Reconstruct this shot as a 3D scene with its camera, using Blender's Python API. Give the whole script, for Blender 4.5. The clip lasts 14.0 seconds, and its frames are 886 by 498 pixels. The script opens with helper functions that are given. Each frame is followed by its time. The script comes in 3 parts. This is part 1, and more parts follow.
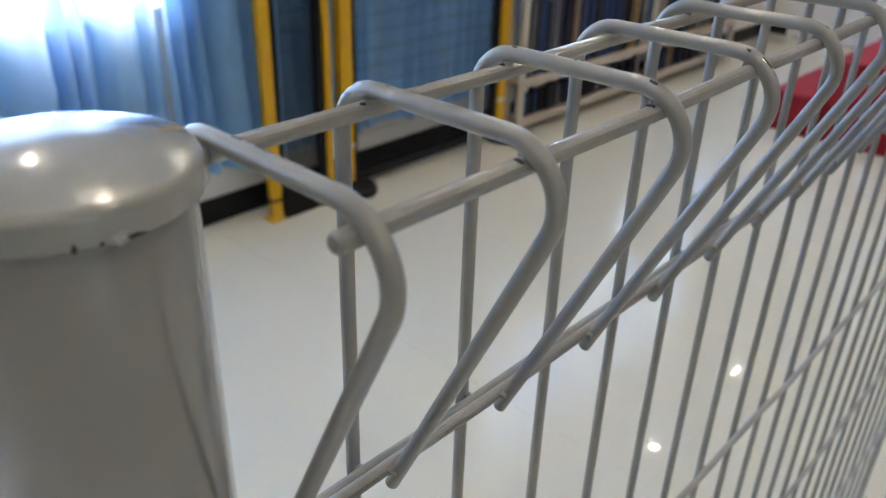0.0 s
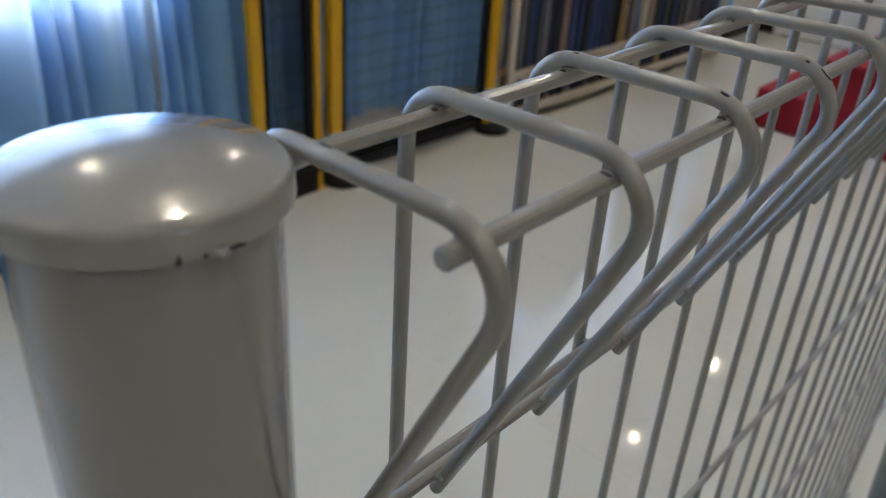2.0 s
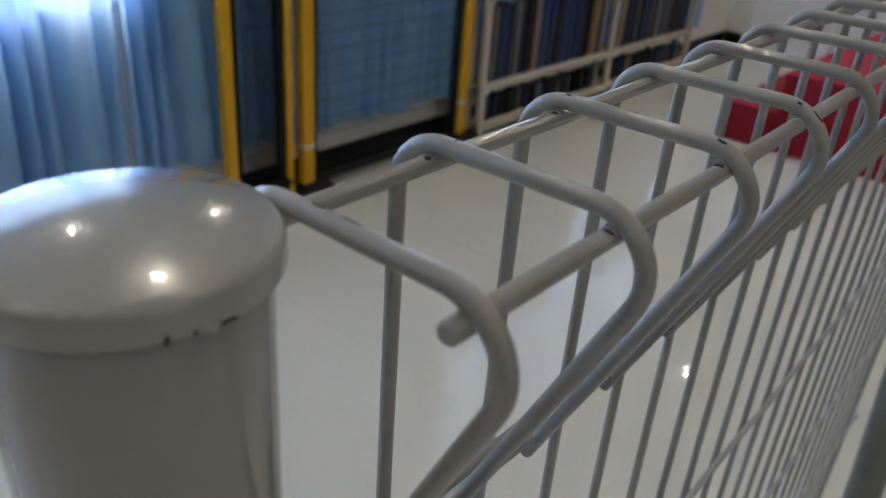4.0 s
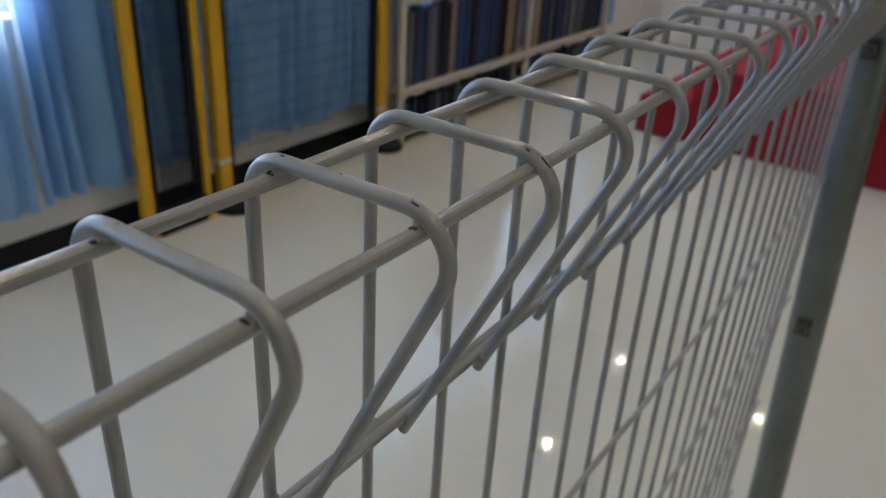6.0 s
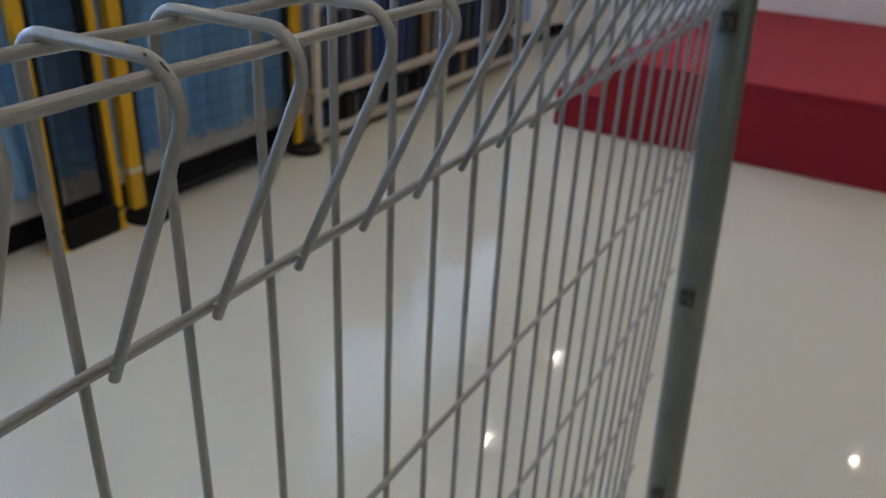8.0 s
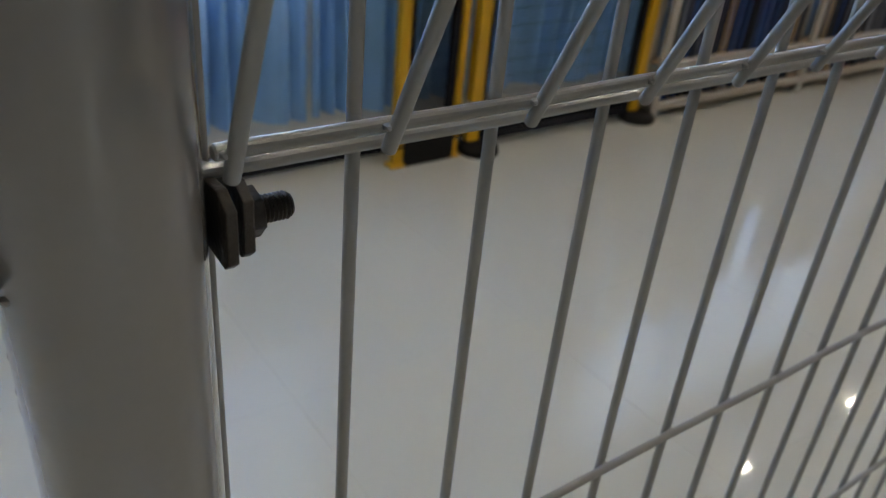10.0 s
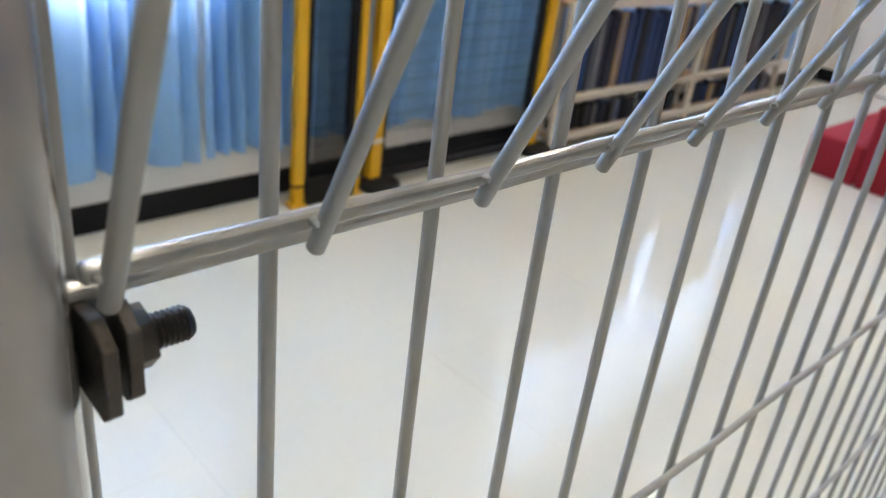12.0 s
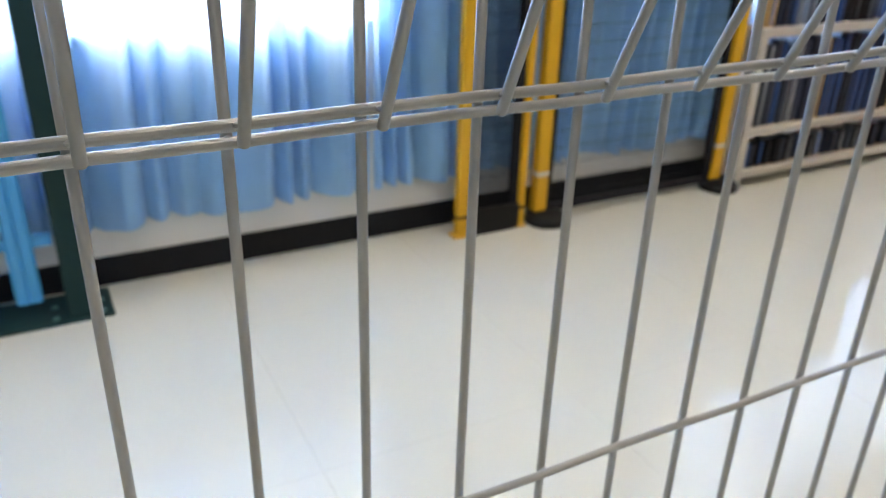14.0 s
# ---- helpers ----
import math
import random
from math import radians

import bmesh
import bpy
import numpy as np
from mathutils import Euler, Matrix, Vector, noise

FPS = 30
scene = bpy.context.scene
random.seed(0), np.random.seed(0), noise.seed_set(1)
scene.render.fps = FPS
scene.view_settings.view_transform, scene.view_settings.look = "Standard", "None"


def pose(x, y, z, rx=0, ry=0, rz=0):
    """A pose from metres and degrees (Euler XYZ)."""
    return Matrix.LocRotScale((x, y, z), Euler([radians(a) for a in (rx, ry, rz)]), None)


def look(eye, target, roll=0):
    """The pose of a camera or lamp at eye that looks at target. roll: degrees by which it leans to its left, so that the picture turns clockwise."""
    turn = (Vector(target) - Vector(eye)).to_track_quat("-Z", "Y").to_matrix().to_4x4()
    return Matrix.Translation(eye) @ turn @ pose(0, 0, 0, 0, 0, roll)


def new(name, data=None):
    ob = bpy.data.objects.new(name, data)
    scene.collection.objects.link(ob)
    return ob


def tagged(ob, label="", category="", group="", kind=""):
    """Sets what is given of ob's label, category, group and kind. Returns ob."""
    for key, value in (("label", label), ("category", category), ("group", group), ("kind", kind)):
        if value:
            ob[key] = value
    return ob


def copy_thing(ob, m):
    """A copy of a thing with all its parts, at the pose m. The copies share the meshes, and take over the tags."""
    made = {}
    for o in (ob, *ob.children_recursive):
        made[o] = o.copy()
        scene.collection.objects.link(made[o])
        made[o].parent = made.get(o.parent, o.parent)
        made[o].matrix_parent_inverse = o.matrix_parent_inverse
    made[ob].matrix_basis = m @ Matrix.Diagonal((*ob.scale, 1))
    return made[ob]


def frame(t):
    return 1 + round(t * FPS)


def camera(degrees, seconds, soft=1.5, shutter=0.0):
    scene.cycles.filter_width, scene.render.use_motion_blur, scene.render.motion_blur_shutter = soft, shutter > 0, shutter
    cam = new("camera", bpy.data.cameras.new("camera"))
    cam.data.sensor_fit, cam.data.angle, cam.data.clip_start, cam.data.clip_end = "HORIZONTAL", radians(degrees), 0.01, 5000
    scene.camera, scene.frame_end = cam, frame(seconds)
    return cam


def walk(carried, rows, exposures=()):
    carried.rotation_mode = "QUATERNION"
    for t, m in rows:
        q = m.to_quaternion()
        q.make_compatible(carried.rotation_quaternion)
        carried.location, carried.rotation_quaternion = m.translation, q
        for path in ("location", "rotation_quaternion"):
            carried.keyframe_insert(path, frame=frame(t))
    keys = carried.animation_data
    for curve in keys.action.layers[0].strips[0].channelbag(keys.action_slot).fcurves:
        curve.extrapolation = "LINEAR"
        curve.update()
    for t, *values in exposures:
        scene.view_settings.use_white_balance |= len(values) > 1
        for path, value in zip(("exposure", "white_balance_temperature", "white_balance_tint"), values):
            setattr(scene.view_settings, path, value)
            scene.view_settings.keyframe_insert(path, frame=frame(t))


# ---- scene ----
cam = camera(58.6, 14.0, soft=1.2)
PATH = [
    (0, (-0.068, -0.144, 1.511), (1.229, 1.055, 0.572), 1.8),
    (0.5, (-0.087, -0.129, 1.509), (1.224, 0.999, 0.504), 2.5),
    (1, (-0.09, -0.122, 1.513), (1.221, 1.013, 0.516), 3.6),
    (1.5, (-0.08, -0.123, 1.515), (1.248, 1.022, 0.552), 3.9),
    (2, (-0.079, -0.127, 1.513), (1.24, 1.03, 0.554), 3.6),
    (2.2, (-0.078, -0.127, 1.509), (1.241, 1.028, 0.547), 3.5),
    (4.3, (-0.074, -0.116, 1.52), (1.308, 0.989, 0.587), 4.5),
    (4.5, (-0.07, -0.119, 1.521), (1.316, 0.976, 0.583), 4.5),
    (5, (-0.059, -0.125, 1.524), (1.361, 0.936, 0.597), 4.4),
    (5.5, (-0.046, -0.138, 1.528), (1.4, 0.891, 0.607), 3.8),
    (6, (-0.032, -0.152, 1.533), (1.442, 0.84, 0.615), 3.5),
    (6.5, (-0.014, -0.165, 1.532), (1.5, 0.774, 0.623), 3.1),
    (7, (0.004, -0.185, 1.535), (1.565, 0.678, 0.63), 3.2),
    (7.2, (0.011, -0.197, 1.537), (1.591, 0.638, 0.638), 2.9),
    (9.3, (0.006, -0.232, 1.429), (1.285, 0.939, 0.432), 4.3),
    (9.5, (-0.008, -0.217, 1.423), (1.178, 1.018, 0.39), 4.9),
    (10, (-0.054, -0.18, 1.421), (1.01, 1.191, 0.427), 5.8),
    (10.5, (-0.07, -0.156, 1.418), (1.013, 1.262, 0.514), 5.3),
    (11, (-0.06, -0.141, 1.411), (1.049, 1.281, 0.545), 4.2),
    (11.5, (-0.047, -0.136, 1.414), (1.099, 1.229, 0.506), 4.8),
    (12, (-0.035, -0.139, 1.416), (1.239, 1.116, 0.52), 7.1),
    (12.5, (-0.006, -0.149, 1.41), (1.312, 1.085, 0.551), 7.1),
    (13, (0.037, -0.206, 1.414), (1.227, 1.157, 0.562), 5.4),
    (13.5, (0.086, -0.255, 1.419), (1.08, 1.257, 0.567), 3.0),
    (14, (0.143, -0.267, 1.421), (0.999, 1.326, 0.567), 1.8),
]
EXPOSURES = [(0.0, -1.40), (1.0, -1.45), (2.0, -1.85), (5.0, -2.00), (7.2, -2.00), (9.5, -2.05), (10.2, -2.15), (10.7, -2.10), (11.5, -0.90), (12.0, -0.88), (13.0, -0.92), (14.0, -0.87)]
walk(cam, [(t, look(eye, target, roll)) for t, eye, target, roll in PATH], EXPOSURES)
cam.data.dof.use_dof = True
cam.data.dof.focus_distance = 0.23
cam.data.dof.aperture_fstop = 19.0

# ---- light ----
world = bpy.data.worlds.new("daylight")
scene.world = world
world.use_nodes = True
wn = world.node_tree
sky = wn.nodes.new("ShaderNodeTexSky")
sky.sky_type = "NISHITA"
sky.sun_disc = False
sky.sun_elevation = radians(42)
sky.sun_rotation = radians(200)
wn.links.new(sky.outputs[0], wn.nodes["Background"].inputs[0])
wn.nodes["Background"].inputs[1].default_value = 0.05
sun_data = bpy.data.lights.new("sun", "SUN")
sun_data.energy, sun_data.angle, sun_data.color = 2.0, radians(0.6), (1.0, 0.95, 0.88)
sun = new("sun", sun_data)
sun.matrix_world = look((0, -20, 18), (0, 0, 0))

CEILING = 3.0
WINDOW_POWER = 230.0


# ---- materials ----
def material(name, base, rough=0.5, metal=0.0, grain=0.0, scale=200.0, bump=0.0, stain=0.0, stain_scale=6.0, coat=0.0, per_object=0.0, coat_rough=0.09, whole=False):
    """A surface with two scales of variation: fine grain and broad stains."""
    m = bpy.data.materials.new(name)
    m.use_nodes = True
    nt = m.node_tree
    p = nt.nodes["Principled BSDF"]
    p.inputs["Roughness"].default_value = rough
    p.inputs["Metallic"].default_value = metal
    p.inputs["Coat Weight"].default_value = coat
    p.inputs["Coat Roughness"].default_value = coat_rough
    tc = nt.nodes.new("ShaderNodeTexCoord")
    n1 = nt.nodes.new("ShaderNodeTexNoise")
    n1.inputs["Scale"].default_value = scale
    n1.inputs["Detail"].default_value = 3
    n2 = nt.nodes.new("ShaderNodeTexNoise")
    n2.inputs["Scale"].default_value = stain_scale
    n2.inputs["Detail"].default_value = 4
    where = nt.nodes.new("ShaderNodeNewGeometry").outputs["Position"] if whole else tc.outputs["Object"]
    for n in (n1, n2):
        nt.links.new(where, n.inputs["Vector"])
    value = nt.nodes.new("ShaderNodeMath")
    value.operation = "MULTIPLY_ADD"
    nt.links.new(n1.outputs["Fac"], value.inputs[0])
    value.inputs[1].default_value = grain
    value.inputs[2].default_value = 1.0 - grain / 2 - stain / 2
    value2 = nt.nodes.new("ShaderNodeMath")
    value2.operation = "MULTIPLY_ADD"
    nt.links.new(n2.outputs["Fac"], value2.inputs[0])
    value2.inputs[1].default_value = stain
    nt.links.new(value.outputs[0], value2.inputs[2])
    last = value2
    if per_object:
        info = nt.nodes.new("ShaderNodeObjectInfo")
        v3 = nt.nodes.new("ShaderNodeMath")
        v3.operation = "MULTIPLY_ADD"
        nt.links.new(info.outputs["Random"], v3.inputs[0])
        v3.inputs[1].default_value = per_object
        nt.links.new(value2.outputs[0], v3.inputs[2])
        last = v3
    mix = nt.nodes.new("ShaderNodeVectorMath")
    mix.operation = "SCALE"
    mix.inputs[0].default_value = base
    nt.links.new(last.outputs[0], mix.inputs["Scale"])
    nt.links.new(mix.outputs[0], p.inputs["Base Color"])
    if bump:
        b = nt.nodes.new("ShaderNodeBump")
        b.inputs["Strength"].default_value = bump
        b.inputs["Distance"].default_value = 0.001
        nt.links.new(n1.outputs["Fac"], b.inputs["Height"])
        nt.links.new(b.outputs[0], p.inputs["Normal"])
    return m


GREY = material("grey_powder_coat", (0.235, 0.232, 0.228), 0.36, 0.0, 0.07, 300, 0.14, 0.18, 45, coat=0.7, coat_rough=0.22)
GREY_POST = material("grey_gloss_paint", (0.23, 0.227, 0.224), 0.22, 0.0, 0.06, 260, 0.05, 0.14, 22, coat=1.0, coat_rough=0.045)
# post grey made lighter to stand for overhead light on the cap
GREY_LIT = material("grey_gloss_lit", (0.27, 0.271, 0.267), 0.24, 0.0, 0.06, 260, 0.07, 0.16, 22, coat=1.0, coat_rough=0.06)
CHIP = material("chipped_paint", (0.03, 0.027, 0.025), 0.7, 0.0, 0.5, 900)
BLACK_STEEL = material("black_oxide_steel", (0.048, 0.042, 0.036), 0.5, 0.35, 0.5, 600, 0.4, 0.5, 90)
ZINC = material("dull_zinc_bolt", (0.085, 0.087, 0.08), 0.36, 0.6, 0.6, 450, 0.2, 0.3, 80)
GALV = material("galvanised_steel", (0.17, 0.185, 0.17), 0.33, 0.55, 0.3, 120, 0.1, 0.5, 18)
TILE = material("polished_cream_tile", (0.535, 0.53, 0.475), 0.05, 0.0, 0.03, 60, 0.0, 0.05, 2.5, per_object=0.003, whole=True)
GROUT = material("tile_grout", (0.55, 0.52, 0.45), 0.5, 0.0, 0.2, 300)
PLASTER = material("white_wall_paint", (0.78, 0.77, 0.75), 0.75, 0.0, 0.04, 300, 0.1, 0.05, 2)
# unseen walls' grey is set dark to hold back bounced light
DIM_WALL = material("dim_wall_grey", (0.12, 0.12, 0.125), 0.8, 0.0, 0.05, 300, 0.1, 0.08, 2)
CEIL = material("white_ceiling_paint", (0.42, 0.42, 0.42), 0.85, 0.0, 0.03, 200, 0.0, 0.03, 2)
BLACK_BASE = material("black_skirting_gloss", (0.012, 0.013, 0.017), 0.25, 0.0, 0.3, 200, 0.0, 0.3, 5)
YELLOW = material("yellow_powder_coat", (0.62, 0.345, 0.01), 0.42, 0.0, 0.06, 400, 0.05, 0.1, 8)
BLACK_FOOT = material("black_painted_foot", (0.012, 0.012, 0.013), 0.5, 0.0, 0.3, 200, 0.1, 0.3, 20)
BLACK_MESH = material("black_mesh_wire", (0.015, 0.016, 0.022), 0.45, 0.2, 0.2, 300)
NAVY = material("navy_panel", (0.014, 0.02, 0.05), 0.5, 0.0, 0.2, 60, 0.0, 0.3, 10)
BEIGE = material("cream_painted_steel", (0.5, 0.465, 0.41), 0.45, 0.0, 0.05, 300, 0.05, 0.1, 8)
RED = material("red_carpet", (0.25, 0.008, 0.02), 0.95, 0.0, 0.35, 500, 0.8, 0.2, 12)
GREEN = material("dark_green_powder_coat", (0.012, 0.035, 0.04), 0.4, 0.0, 0.2, 300, 0.05, 0.2, 10)
SKYBLUE = material("light_blue_powder_coat", (0.06, 0.32, 0.68), 0.4, 0.0, 0.05, 300, 0.05, 0.1, 8)
WHITE_FRAME = material("white_window_frame", (0.8, 0.8, 0.8), 0.35, 0.0, 0.03, 200)
TAPE = material("pale_band", (0.6, 0.6, 0.55), 0.5, 0.0, 0.1, 200)
WOOD = material("pale_pine", (0.52, 0.36, 0.22), 0.6, 0.0, 0.2, 40, 0.0, 0.25, 9)
SLATE = material("slate_board", (0.04, 0.05, 0.07), 0.45, 0.0, 0.2, 80, 0.0, 0.3, 12)
DEEP_BLUE = material("deep_blue_board", (0.02, 0.07, 0.24), 0.4, 0.0, 0.2, 80, 0.0, 0.3, 12)
GREY_BOARD = material("pale_grey_board", (0.2, 0.215, 0.245), 0.5, 0.0, 0.2, 80, 0.0, 0.2, 12)
TAN = material("tan_board", (0.5, 0.33, 0.14), 0.6, 0.0, 0.2, 80, 0.0, 0.2, 12)
BOLT_SPOT = material("teal_bolt", (0.1, 0.2, 0.19), 0.4, 0.5, 0.2, 200)


TILE.node_tree.nodes["Principled BSDF"].inputs["Specular IOR Level"].default_value = 0.26
GREY.node_tree.nodes["Principled BSDF"].inputs["Coat IOR"].default_value = 1.6
for m in (BLACK_BASE, BLACK_FOOT, BLACK_MESH, GREEN):
    m.node_tree.nodes["Principled BSDF"].inputs["Specular IOR Level"].default_value = 0.15


def cloth(name, base, passed, through_share):
    """Woven curtain cloth that lets daylight through."""
    m = bpy.data.materials.new(name)
    m.use_nodes = True
    nt = m.node_tree
    nt.nodes.remove(nt.nodes["Principled BSDF"])
    out = nt.nodes["Material Output"]
    tc = nt.nodes.new("ShaderNodeTexCoord")
    n = nt.nodes.new("ShaderNodeTexNoise")
    n.inputs["Scale"].default_value = 7
    n.inputs["Detail"].default_value = 5
    nt.links.new(tc.outputs["Object"], n.inputs["Vector"])
    w = nt.nodes.new("ShaderNodeTexNoise")
    w.inputs["Scale"].default_value = 900
    nt.links.new(tc.outputs["Object"], w.inputs["Vector"])
    add = nt.nodes.new("ShaderNodeMath")
    add.operation = "MULTIPLY_ADD"
    nt.links.new(n.outputs["Fac"], add.inputs[0])
    add.inputs[1].default_value = 0.3
    add.inputs[2].default_value = 0.75
    add2 = nt.nodes.new("ShaderNodeMath")
    add2.operation = "MULTIPLY_ADD"
    nt.links.new(w.outputs["Fac"], add2.inputs[0])
    add2.inputs[1].default_value = 0.2
    nt.links.new(add.outputs[0], add2.inputs[2])
    s = nt.nodes.new("ShaderNodeVectorMath")
    s.operation = "SCALE"
    s.inputs[0].default_value = base
    nt.links.new(add2.outputs[0], s.inputs["Scale"])
    p = nt.nodes.new("ShaderNodeBsdfPrincipled")
    p.inputs["Roughness"].default_value = 0.33
    p.inputs["Specular IOR Level"].default_value = 1.0
    p.inputs["Sheen Weight"].default_value = 0.3
    p.inputs["Sheen Roughness"].default_value = 0.35
    nt.links.new(s.outputs[0], p.inputs["Base Color"])
    tr = nt.nodes.new("ShaderNodeBsdfTranslucent")
    s2 = nt.nodes.new("ShaderNodeVectorMath")
    s2.operation = "SCALE"
    s2.inputs[0].default_value = passed
    nt.links.new(add2.outputs[0], s2.inputs["Scale"])
    nt.links.new(s2.outputs[0], tr.inputs["Color"])
    mx = nt.nodes.new("ShaderNodeMixShader")
    mx.inputs[0].default_value = through_share
    nt.links.new(p.outputs[0], mx.inputs[1])
    nt.links.new(tr.outputs[0], mx.inputs[2])
    nt.links.new(mx.outputs[0], out.inputs["Surface"])
    return m


CURTAIN = cloth("blue_satin_curtain", (0.25, 0.52, 0.87), (0.5, 0.66, 0.88), 0.5)

GLASS = bpy.data.materials.new("window_glass")
GLASS.use_nodes = True
gp = GLASS.node_tree.nodes["Principled BSDF"]
gp.inputs["Transmission Weight"].default_value = 1.0
gp.inputs["Roughness"].default_value = 0.0
gp.inputs["IOR"].default_value = 1.45

LAMP_GLOW = bpy.data.materials.new("lamp_glow")
LAMP_GLOW.use_nodes = True
lp = LAMP_GLOW.node_tree.nodes["Principled BSDF"]
lp.inputs["Emission Color"].default_value = (1.0, 0.875, 0.68, 1)
lp.inputs["Emission Strength"].default_value = 3100.0

OUTDOOR = bpy.data.materials.new("hazy_daylight")
OUTDOOR.use_nodes = True
op = OUTDOOR.node_tree.nodes["Principled BSDF"]
op.inputs["Base Color"].default_value = (0.6, 0.6, 0.6, 1)


# ---- mesh helpers ----
def mesh_of(bm, name, mat, smooth=False):
    bmesh.ops.recalc_face_normals(bm, faces=bm.faces)
    me = bpy.data.meshes.new(name)
    bm.to_mesh(me)
    bm.free()
    if mat:
        me.materials.append(mat)
    if smooth:
        for poly in me.polygons:
            poly.use_smooth = True
        me.set_sharp_from_angle(angle=radians(40))
    return me


def part(name, bm, mat, parent, label="", smooth=False):
    ob = new(name, mesh_of(bm, name, mat, smooth))
    ob.parent = parent
    if label:
        ob["label"] = label
    return ob


def shared(name, me, parent, at=(0, 0, 0), label=""):
    ob = new(name, me)
    ob.parent = parent
    ob.location = at
    if label:
        ob["label"] = label
    return ob


def thing(name, label, category, at=(0, 0, 0), group="", kind=""):
    ob = new(name)
    ob.empty_display_size = 0.05
    ob.location = at
    return tagged(ob, label, category, group, kind)


def structure(name, bm, mat, label, category):
    return tagged(new(name, mesh_of(bm, name, mat)), label, category, kind="structure")


def add_box(bm, lo, hi, bevel=0.0, segs=2):
    made = bmesh.ops.create_cube(bm, size=1.0)["verts"]
    for v in made:
        v.co = Vector([lo[i] + (v.co[i] + 0.5) * (hi[i] - lo[i]) for i in range(3)])
    if bevel:
        edges = list({e for v in made for e in v.link_edges})
        bmesh.ops.bevel(bm, geom=edges, offset=bevel, segments=segs, profile=0.5, affect="EDGES")
    return bm


def box(lo, hi, bevel=0.0, segs=2):
    return add_box(bmesh.new(), lo, hi, bevel, segs)


def lathe(profile, steps=48, axis="Z", centre=(0, 0, 0)):
    """Turns (radius, height) points about an axis; zero radii close the ends."""
    bm = bmesh.new()
    rings = []
    for r, h in profile:
        if r < 1e-7:
            rings.append([bm.verts.new((0, 0, h))])
        else:
            rings.append([bm.verts.new((r * math.cos(2 * math.pi * i / steps), r * math.sin(2 * math.pi * i / steps), h)) for i in range(steps)])
    for a, b in zip(rings, rings[1:]):
        for i in range(steps):
            j = (i + 1) % steps
            if len(a) == 1 and len(b) > 1:
                bm.faces.new((a[0], b[i], b[j]))
            elif len(b) == 1 and len(a) > 1:
                bm.faces.new((a[i], b[0], a[j]))
            elif len(a) > 1:
                bm.faces.new((a[i], b[i], b[j], a[j]))
    turn = {"Z": Matrix(), "X": Matrix.Rotation(radians(90), 4, "Y"), "Y": Matrix.Rotation(radians(-90), 4, "X")}[axis]
    bmesh.ops.transform(bm, matrix=Matrix.Translation(centre) @ turn, verts=bm.verts)
    return bm


def rod(points, radius, sides=14, round_end=0.0006):
    """A round wire along points, with slightly rounded cut ends."""
    bm = bmesh.new()
    pts = [Vector(p) for p in points]
    d0, d1 = (pts[1] - pts[0]).normalized(), (pts[-1] - pts[-2]).normalized()
    ends = [(pts[0], 0.0), (pts[0], radius - round_end), (pts[0] + d0 * round_end, radius)]
    mids = [(p, radius) for p in pts[1:-1]]
    tail = [(pts[-1] - d1 * round_end, radius), (pts[-1], radius - round_end), (pts[-1], 0.0)]
    chain = ends + mids + tail
    side = None
    rings = []
    for k, (p, r) in enumerate(chain):
        if k <= 2:
            d = d0
        elif k >= len(chain) - 3:
            d = d1
        else:
            d = (chain[k + 1][0] - chain[k - 1][0]).normalized()
        if side is None:
            side = d.orthogonal().normalized()
        side = (side - d * side.dot(d)).normalized()
        up = d.cross(side)
        if r == 0:
            rings.append([bm.verts.new(p)])
        else:
            rings.append([bm.verts.new(p + side * r * math.cos(2 * math.pi * i / sides) + up * r * math.sin(2 * math.pi * i / sides)) for i in range(sides)])
    for a, b in zip(rings, rings[1:]):
        for i in range(sides):
            j = (i + 1) % sides
            if len(a) == 1:
                bm.faces.new((a[0], b[i], b[j]))
            elif len(b) == 1:
                bm.faces.new((a[i], b[0], a[j]))
            else:
                bm.faces.new((a[i], b[i], b[j], a[j]))
    return bm


def prism(outline, axis, lo, hi, bevel=0.0):
    """An outline of 2D points pushed along an axis from lo to hi."""
    bm = bmesh.new()
    def at(u, v, w):
        return {"X": (w, u, v), "Y": (u, w, v), "Z": (u, v, w)}[axis]
    a = [bm.verts.new(at(u, v, lo)) for u, v in outline]
    b = [bm.verts.new(at(u, v, hi)) for u, v in outline]
    n = len(outline)
    bm.faces.new(a)
    bm.faces.new(b)
    for i in range(n):
        bm.faces.new((a[i], a[(i + 1) % n], b[(i + 1) % n], b[i]))
    if bevel:
        bmesh.ops.bevel(bm, geom=list(bm.edges), offset=bevel, segments=2, profile=0.5, affect="EDGES")
    return bm


# ---- the room ----
X0, X1, Y0, Y1 = -3.2, 7.1, -5.0, 2.63
SILL, HEAD = 0.9, 2.6
WINDOWS = ((-2.6, 1.4), (3.4, 6.2))

floor = structure("floor", box((X0 - 0.2, Y0 - 0.2, -0.2), (X1 + 0.2, Y1 + 0.2, -0.003)), GROUT, "polished cream floor tiles with fine joints", "floor")

# the window wall, pier by pier, so that the openings go through it
north = bmesh.new()
add_box(north, (X0, Y1, 0), (X1, Y1 + 0.2, SILL))
add_box(north, (X0, Y1, HEAD), (X1, Y1 + 0.2, CEILING))
edges_x = [X0] + [v for w in WINDOWS for v in w] + [X1]
for a, b in zip(edges_x[0::2], edges_x[1::2]):
    add_box(north, (a, Y1, SILL), (b, Y1 + 0.2, HEAD))
wall_north = structure("wall_north", north, PLASTER, "white painted wall with large windows behind curtains", "wall")
wall_east = structure("wall_east", box((X1, Y0 - 0.2, 0), (X1 + 0.2, Y1 + 0.2, CEILING)), PLASTER, "plain white painted end wall", "wall")
